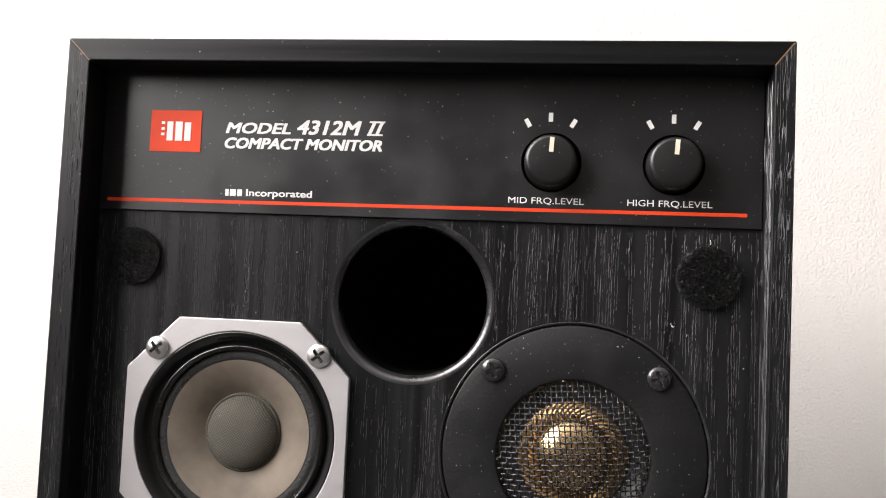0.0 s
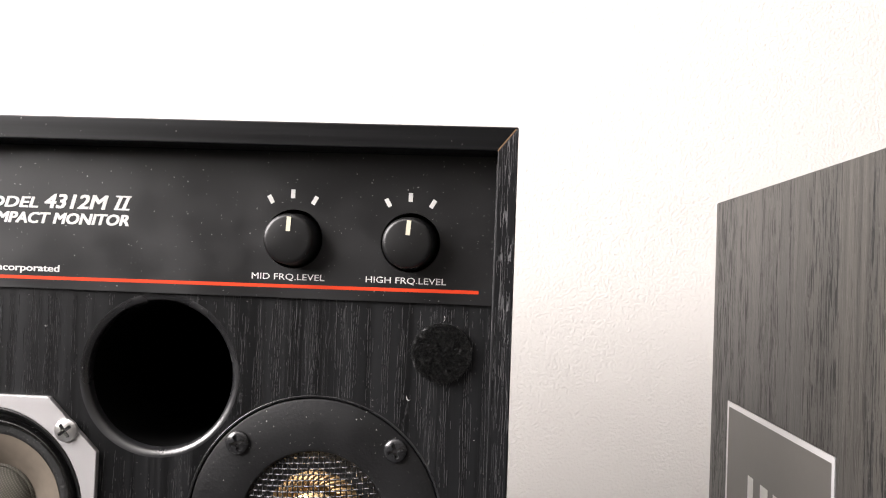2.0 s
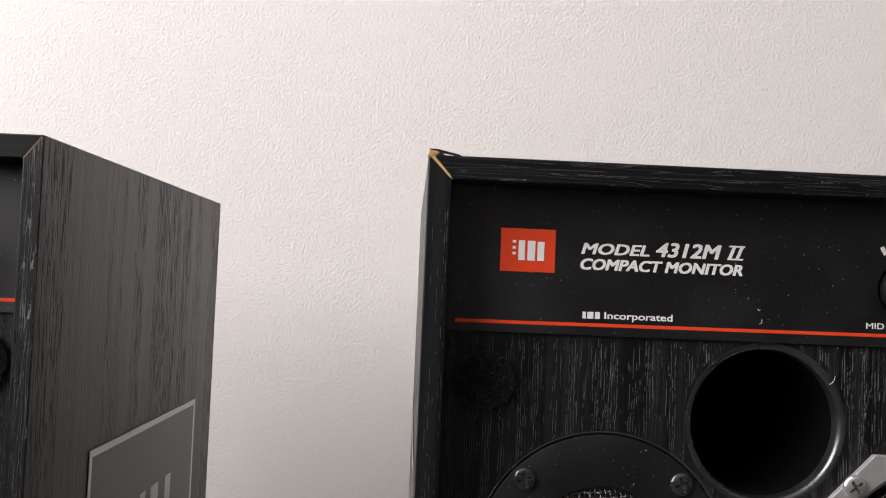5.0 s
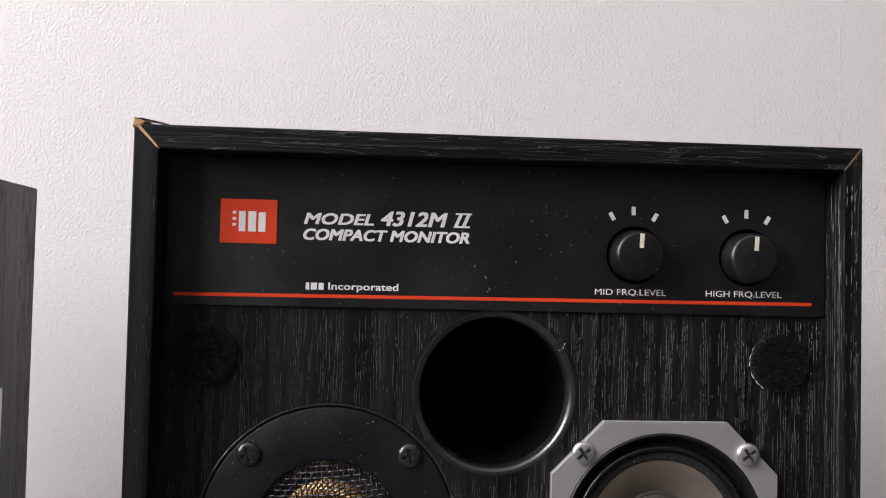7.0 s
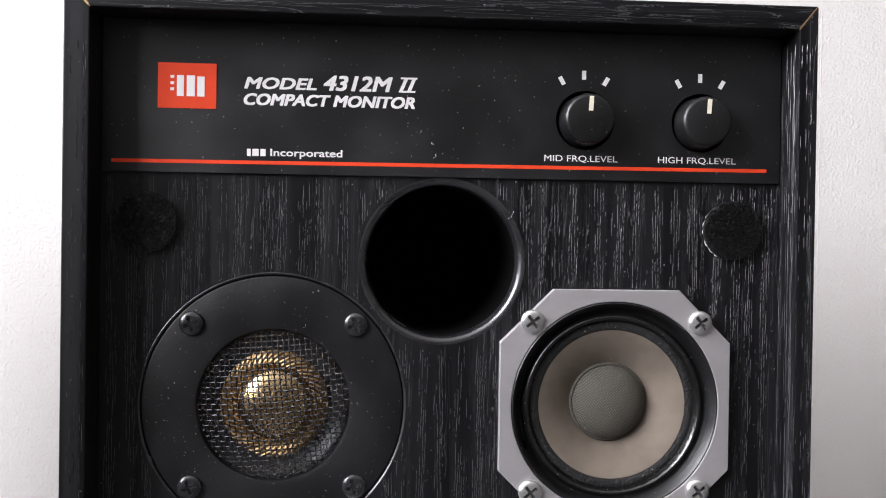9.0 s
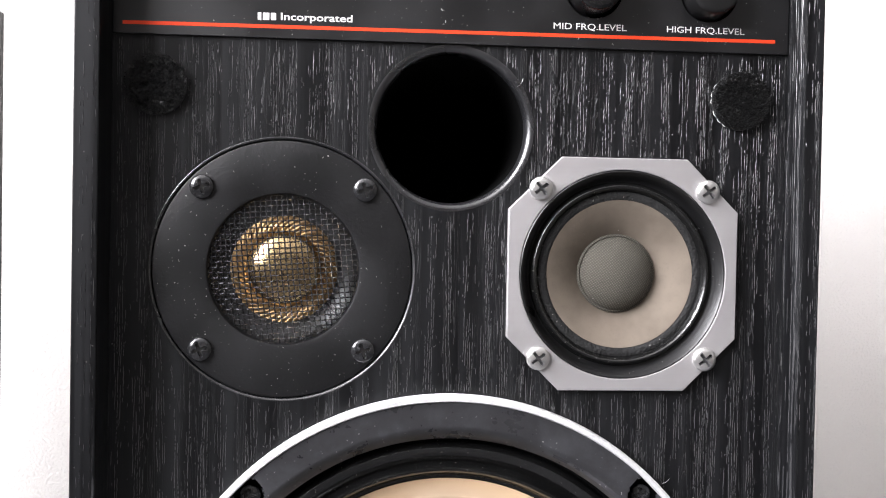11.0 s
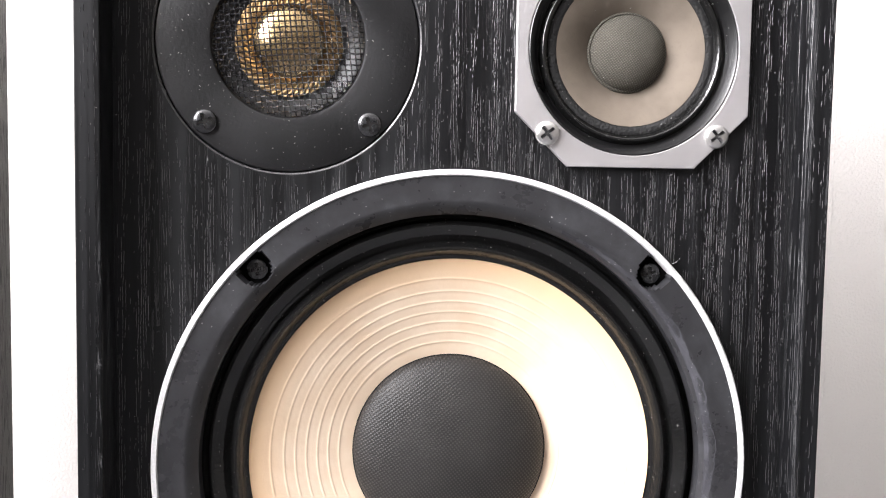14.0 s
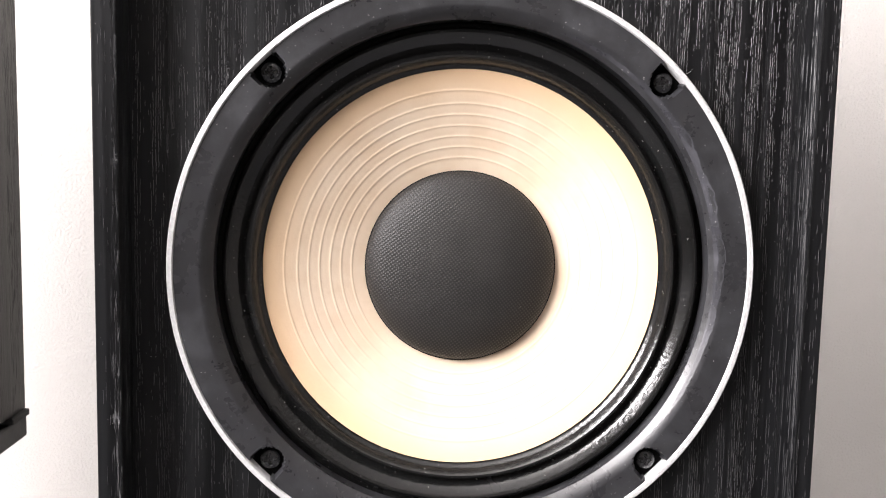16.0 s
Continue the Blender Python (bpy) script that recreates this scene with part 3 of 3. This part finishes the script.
def control_panel(sp):
    y = 9.55
    holes = [ring_points(35.6, H - 29.0, 7.7), ring_points(66.2, H - 29.0, 7.7)]
    x0, x1, z0, z1 = -W2 + RIM_L + 0.3, W2 - RIM_R - 0.3, H - 44.4, H - RIM_T - 0.3
    pl = part("control_panel", pierced([(x0, z0), (x1, z0), (x1, z1), (x0, z1)], holes, y, BAFFLE), PANEL, sp, "satin black printed control panel")
    top = y - 0.06
    badge = part("badge", prism([(-73.0, H - 28.4), (-58.6, H - 28.4), (-58.6, H - 17.1), (-73.0, H - 17.1)], top - 0.1, y, 0.0), ORANGE, pl, "orange-red square badge")
    part("stripe", prism([(-84.2, H - 42.2), (84.2, H - 41.6), (84.2, H - 40.7), (-84.2, H - 41.3)], top, y), ORANGE, pl, "thin orange-red stripe")
    # the maker's mark as plain shapes
    for a, b, c, d in ((-69.9, -69.0, 20.2, 20.9), (-69.9, -69.0, 21.8, 22.5), (-69.9, -69.0, 23.3, 24.0), (-68.3, -66.6, 20.2, 25.4), (-65.9, -63.9, 20.2, 25.4), (-63.3, -61.5, 20.4, 25.4)):
        part("mark", prism([(a, H - d), (b, H - d), (b, H - c), (a, H - c)], top - 0.18, y), WHITE, pl)
    for cx in (35.1, 65.9):
        for a in (-30, 0, 30):
            q = radians(a)
            ux, uz = math.sin(q), math.cos(q)
            bx, bz = cx + 11.6 * ux, H - 28.9 + 11.6 * uz
            part("tick", prism([(bx + s * 0.55 * uz + t * 1.15 * ux, bz - s * 0.55 * ux + t * 1.15 * uz) for s, t in ((-1, -1), (1, -1), (1, 1), (-1, 1))], top, y), WHITE, pl)
    ly = y - 0.08
    lettering("MODEL", -51.7, -33.6, H - 23.1, H - 20.1, ly, WHITE, pl, shear=0.22, bold=0.30)
    lettering("4312M", -31.9, -14.4, H - 23.1, H - 19.2, ly, WHITE, pl, shear=0.22, bold=0.36)
    lettering("II", -12.8, -8.3, H - 23.0, H - 19.2, ly, WHITE, pl, shear=0.28, bold=0.12)
    for v0, v1, dx in ((19.2, 19.65, 0.35), (22.6, 23.05, -0.15)):
        part("serif", prism([(-12.7 + dx, H - v1), (-8.5 + dx, H - v1), (-8.4 + dx, H - v0), (-12.6 + dx, H - v0)], top - 0.02, y), WHITE, pl)
    lettering("COMPACT MONITOR", -51.8, -8.6, H - 27.2, H - 24.2, ly, WHITE, pl, shear=0.22, bold=0.33)
    for a, b in ((-50.8, -49.9), (-49.5, -47.9), (-47.5, -46.2)):
        part("mark", prism([(a, H - 40.0), (b, H - 40.0), (b, H - 38.2), (a, H - 38.2)], top, y), WHITE, pl)
    lettering("Incorporated", -45.0, -26.9, H - 40.5, H - 38.1, ly, WHITE, pl, bold=0.12)
    lettering("MID FRQ.LEVEL", 25.0, 44.2, H - 40.0, H - 38.1, ly, WHITE, pl)
    lettering("HIGH FRQ.LEVEL", 55.0, 75.8, H - 39.9, H - 38.0, ly, WHITE, pl)
    return pl


def side_label(sp, side):
    """The thin foil label on the inner flank: a silver border and parts of large pale strokes."""
    x = side * W2
    f, b, t, u = 42.0, 161.5, 85.0, 165.0

    def sheet(y0, y1, v0, v1, thick):
        lo, hi = sorted((x - side * 0.3, x + side * thick))
        return scaled(box(lo, hi, y0, y1, H - v1, H - v0))

    lab = part("side_label", sheet(f, b, t, u, 0.3), STICKER, sp, "dark grey foil label with a silver border")
    for y0, y1, v0, v1 in ((f, b, t, t + 2.2), (f, b, u - 2.2, u), (f, f + 2.2, t + 2.2, u - 2.2), (b - 2.2, b, t + 2.2, u - 2.2)):
        part("border", sheet(y0, y1, v0, v1, 0.36), SILVER, lab)
    for k, y0 in enumerate((60.0, 78.0, 92.0, 104.0, 122.0)):
        lo, hi = sorted((x - side * 0.1, x + side * 0.38))
        bm = box(lo, hi, y0, y0 + (7.5, 6.0, 6.0, 9.0, 7.0)[k], H - 150, H - 109)
        part("stroke", scaled(bm), WHITE, lab)


def wood_grain(front, mirror, px, pv, tx, mx, cv, wx, wv):
    """The open grain of the front board: thousands of short wavering ridges in uneven upright bands, one joined piece."""
    rng = random.Random(11 if mirror > 0 else 23)
    verts, faces = [], []

    def free(u, v):
        if not (-W2 + RIM_L + 0.6 < u < W2 - RIM_R - 0.6 and 45.0 < v < H - RIM_B - 0.6):
            return False
        if math.hypot(u - px, v - pv) < 22.4 or math.hypot(u - tx, v - cv) < 34.2 or math.hypot(u - wx, v - wv) < 77.4:
            return False
        return not (abs(u - mx) < 30.6 and abs(v - cv) < 30.6 and abs(u - mx) + abs(v - cv) < 47.4)

    def ridge(u, v, size, wave, w0, h0):
        n = max(2, int(size / 0.55))
        first, count = len(verts), 0
        for k in range(n + 1):
            q = v + size * k / n
            x = u + wave(q) + rng.uniform(-0.075, 0.075)
            if not free(x, q):
                break
            w = w0 * (0.35 + 0.65 * math.sin(math.pi * (k + 0.3) / (n + 0.6))) * rng.uniform(0.75, 1.25)
            z = (H - q) * MM
            verts.extend([((x - w) * MM, (BAFFLE + 0.02) * MM, z), (x * MM, (BAFFLE - h0) * MM, z), ((x + w) * MM, (BAFFLE + 0.02) * MM, z)])
            count += 1
        for k in range(count - 1):
            a = first + 3 * k
            faces.extend([(a, a + 1, a + 4, a + 3), (a + 1, a + 2, a + 5, a + 4)])

    u = -W2 + RIM_L
    while u < W2 - RIM_R:
        lines, phase, sway = rng.choice((3, 4, 4, 5, 5, 6)), rng.uniform(0, 6.28), rng.uniform(0.3, 1.0)
        start, pulse = rng.uniform(0, 6.28), rng.uniform(9.0, 22.0)
        for m in range(lines):
            u += rng.uniform(0.52, 0.74)
            edge = abs(2 * m / (lines - 1) - 1)
            v = 44.0 + rng.uniform(0, 3)

            def wave(q, phase=phase, sway=sway, u=u):
                return sway * math.sin(q / 38 + phase) + 0.10 * math.sin(q / 3.1 + u * 2)

            while v < H - RIM_B:
                size = rng.choice((0.7, 1.2, 2.0, 3.0, 4.5, 7.0)) * rng.uniform(0.7, 1.2)
                busy = 0.86 - 0.35 * edge + 0.22 * math.sin(v / pulse + start + m * 0.5)
                if rng.random() < busy:
                    ridge(u, v, size, wave, rng.uniform(0.075, 0.135), rng.uniform(0.045, 0.085))
                v += size + rng.uniform(0.12, 0.7)
        gap = rng.uniform(1.1, 2.6)
        for _ in range(int(gap * 22)):
            ridge(u + rng.uniform(0.3, gap), rng.uniform(45, H - RIM_B), rng.uniform(0.4, 1.6), lambda q: 0.0, rng.uniform(0.06, 0.10), rng.uniform(0.03, 0.05))
        u += gap
    me = bpy.data.meshes.new("wood_grain")
    me.from_pydata(verts, [], faces)
    me.materials.append(PORE)
    tagged(part("wood_grain", me, None, front, "fine raised upright wood grain"), kind="stuff")


def edge_grain(sp):
    """Open grain on the front edges of the side boards, and streaks painting the lit inner face of the +x board."""
    rng = random.Random(31)
    verts, faces = [], []

    def stroke(place, z0, size, w0, h0):
        first, n = len(verts), max(3, int(size / 1.2))
        for k in range(n + 1):
            q = z0 + size * k / n
            j = rng.uniform(-0.05, 0.05)
            w = w0 * (0.25 + 0.75 * math.sin(math.pi * (k + 0.3) / (n + 0.6)))
            for e, h in ((-w, -0.02), (0.0, h0), (w, -0.02)):
                x, y = place(j + e, h)
                verts.append((x * MM, y * MM, q * MM))
        for k in range(n):
            a = first + 3 * k
            faces.extend([(a, a + 1, a + 4, a + 3), (a + 1, a + 2, a + 5, a + 4)])

    runs = []
    for _ in range(11):
        y = rng.uniform(0.9, 9.6)
        runs.append((lambda e, h, y=y: (W2 - RIM_R - h, y + e), rng.uniform(0.5, 0.9), 16.0))
    for x in [W2 - rng.uniform(0.8, RIM_R - 0.6) for _ in range(5)] + [-W2 + rng.uniform(0.8, RIM_L - 0.6) for _ in range(6)]:
        runs.append((lambda e, h, x=x: (x + e, -h), rng.uniform(0.2, 0.5), 5.0))
    for place, fill, most in runs:
        z = 8.0
        while z < H - 10:
            size = rng.uniform(0.8, most)
            if rng.random() < fill and z + size < H - 8:
                stroke(place, z, size, rng.uniform(0.05, 0.11), rng.uniform(0.05, 0.11))
            z += size + rng.uniform(0.3, 2.5)
    me = bpy.data.meshes.new("edge_grain")
    me.from_pydata(verts, [], faces)
    me.materials.append(PORE)
    tagged(part("edge_grain", me, None, sp, "fine raised grain on the board edges"), kind="stuff")


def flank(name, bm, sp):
    """A side board: black front edge and inner face, striped veneer with painted sheen outside."""
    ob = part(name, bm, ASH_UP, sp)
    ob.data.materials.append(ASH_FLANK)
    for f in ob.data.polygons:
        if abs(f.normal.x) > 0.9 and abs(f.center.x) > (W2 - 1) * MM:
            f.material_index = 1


def loudspeaker(mirror, where, label):
    """mirror 1: tweeter on the -x side; -1: on the +x side."""
    sp = new("loudspeaker")
    tagged(sp, label, "speaker", "pair of speakers")
    # mitred cabinet boards
    L, R, T, B = -W2 + RIM_L, W2 - RIM_R, H - RIM_T, RIM_B
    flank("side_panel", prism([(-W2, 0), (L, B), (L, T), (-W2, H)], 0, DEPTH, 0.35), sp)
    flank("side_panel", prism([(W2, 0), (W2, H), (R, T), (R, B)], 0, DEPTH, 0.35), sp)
    part("top_panel", prism([(-W2, H), (L, T), (R, T), (W2, H)], 0, DEPTH, 0.35), ASH_ACROSS, sp)
    part("bottom_panel", prism([(-W2, 0), (W2, 0), (R, B), (L, B)], 0, DEPTH, 0.35), ASH_ACROSS, sp)
    part("back_panel", prism([(L, B), (R, B), (R, T), (L, T)], DEPTH - 12, DEPTH - 4), ASH_UP, sp)
    for x0, x1 in ((-W2 + 0.5, L), (W2 - 0.5, R)):
        s = 1 if x1 > x0 else -1
        part("mitre_seam", prism([(x0, H - 0.6), (x0 + s * 0.22, H - 0.4), (x1 + s * 0.1, T + 0.1), (x1 - s * 0.12, T - 0.1)], -0.03, 4.0), SEAM, sp, "thin brown joint line in the mitre")
    px, pv = -1.0 * mirror, 66.0
    tx, mx, cv = -43.6 * mirror, 44.5 * mirror, 103.2
    wx, wv = -0.2 * mirror, 211.8
    holes = [ring_points(px, H - pv, 21.5, 96), ring_points(tx, H - cv, 33.6, 128), ring_points(mx, H - cv, 27.0), ring_points(wx, H - wv, 66.5, 96), ring_points(35.6, H - 29.0, 7.7, 40), ring_points(66.2, H - 29.0, 7.7, 40)]
    front = part("baffle", pierced([(L, B), (R, B), (R, T), (L, T)], holes, BAFFLE, BAFFLE + 15), ASH_FRONT, sp, "black wood-grain front board")
    part("recess_edge", lathe([(33.15, 12.0), (33.2, 10.75), (33.45, 10.45), (33.75, 10.36), (33.9, 10.42)], 160), EDGE, sp, "polished edge of the tweeter recess", P(tx, 0, cv), True)
    wood_grain(front, mirror, px, pv, tx, mx, cv, wx, wv)
    lip = [(21.6, 10.42)] + [(21.3 - 1.9 * math.sin(q), 12.3 - 1.9 * math.cos(q)) for q in spans(0, math.pi / 2, 12)] + [(19.3, 14.0)]
    part("port_lip", lathe(lip, 128), EDGE, sp, "rounded glossy black port edge", P(px, 0, pv), True)
    # The tube's dark inside is painted, not left to the lamp.
    part("port_tube", lathe([(19.3, 13.9), (19.0, 40.0), (18.6, 110.0), (0.0, 110.0)], 96), HOLE, sp, "deep bass port with its shade put into a near-black lining", P(px, 0, pv), True)
    edge_grain(sp)
    control_panel(sp)
    for cx, angle in ((35.5, 3), (66.0, 4)):
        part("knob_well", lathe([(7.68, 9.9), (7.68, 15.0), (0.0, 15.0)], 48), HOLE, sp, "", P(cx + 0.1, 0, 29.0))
        knob(sp, cx, angle)
    tweeter(sp, tx, cv)
    midrange(sp, mx, cv)
    woofer(sp, wx, wv)
    for x in (-75.9, 75.2):
        part("grille_pad", hook_pad(), FUZZ, sp, "round black hook-and-loop pad", P(x, 10.3, 57.0))
    side_label(sp, -mirror)
    sp.matrix_world = where
    return sp


left = loudspeaker(-1, pose(0, 0, 0), "black ash compact speaker with cream woofer on a stand")
right = loudspeaker(1, pose(0.28048, 0.00546, 0, 0, 0, 0.856), "black ash compact speaker with a splintered top corner")


def splinter(sp):
    """The chipped front corner of the cabinet: a lifted flake of veneer over bare wood."""
    for pts, m, label in (
        ([(-93.3, -0.2, 299.3), (-93.2, 6.5, 300.2), (-92.6, -0.3, 301.6), (-90.2, -0.2, 300.6), (-88.5, 3.0, 300.3), (-92.5, 0.5, 298.0)], TAN, "bare tan wood of the broken corner"),
        ([(-92.4, -0.12, 299.6), (-91.7, -0.12, 299.9), (-87.0, -0.1, 294.6), (-87.4, -0.1, 294.3), (-90.0, 0.6, 297.5)], TAN, "bare tan crack along the mitre"),
        ([(-93.0, -0.4, 301.3), (-92.2, 4.5, 302.2), (-91.0, -0.4, 301.4), (-85.5, -0.35, 300.3), (-84.0, 4.0, 300.25), (-91.0, 4.5, 301.2)], ASH_ACROSS, "lifted flake of black veneer"),
    ):
        bm = bmesh.new()
        for x, y, z in pts:
            bm.verts.new((x, y, z))
        bmesh.ops.convex_hull(bm, input=bm.verts[:])
        part("splinter", scaled(bm), m, sp, label)


splinter(right)


def lint(sp, x, v, d, length, angle, bend):
    """A short pale fibre that lies on the front."""
    bm = bmesh.new()
    prev = None
    for k in range(9):
        t = k / 8 - 0.5
        a = radians(angle) + bend * t
        px, pz = x + length * t * math.cos(a), H - v + length * t * math.sin(a) + bend * 0.3 * length * t * t
        ring = [bm.verts.new((px + 0.07 * q, d - 0.12 + 0.09 * w, pz + 0.07 * q)) for q, w in ((-1, 0), (0, -1), (1, 0), (0, 1))]
        if prev:
            for i in range(4):
                bm.faces.new((prev[i], prev[(i + 1) % 4], ring[(i + 1) % 4], ring[i]))
        prev = ring
    part("lint", scaled(bm), WHITE, sp, "pale dust fibre")


for x, v, length, angle, bend in ((67.0, 69.4, 1.7, -30, 1.2), (75.8, 48.4, 1.6, 80, 0.8), (-30.1, 54.4, 0.9, 20, 1.0), (70.5, 71.5, 0.7, 60, 0.5)):
    lint(left, x, v, BAFFLE, length, angle, bend)
for x, v, d, length, angle, bend in ((16.9, 54.0, BAFFLE, 2.6, 55, 0.5), (-3.2, 39.3, 9.55, 1.3, 60, 1.0), (-4.0, 36.0, 9.55, 0.9, -20, 1.0), (57.8, 158.0, BAFFLE, 2.2, 35, 0.4), (-35.8, 83.0, 10.0, 1.0, 50, 0.4), (-7.0, 33.0, 9.55, 0.7, 70, 0.6)):
    lint(right, x, v, d, length, angle, bend)
for a, length in ((150, 1.6), (166, 2.0), (182, 1.3), (205, 2.2), (222, 1.8), (236, 1.2)):
    q = radians(a)
    lint(right, 75.2 + 7.9 * math.cos(q), 57.0 - 7.9 * math.sin(q), BAFFLE - 0.5, length, a + 80, 0.7)
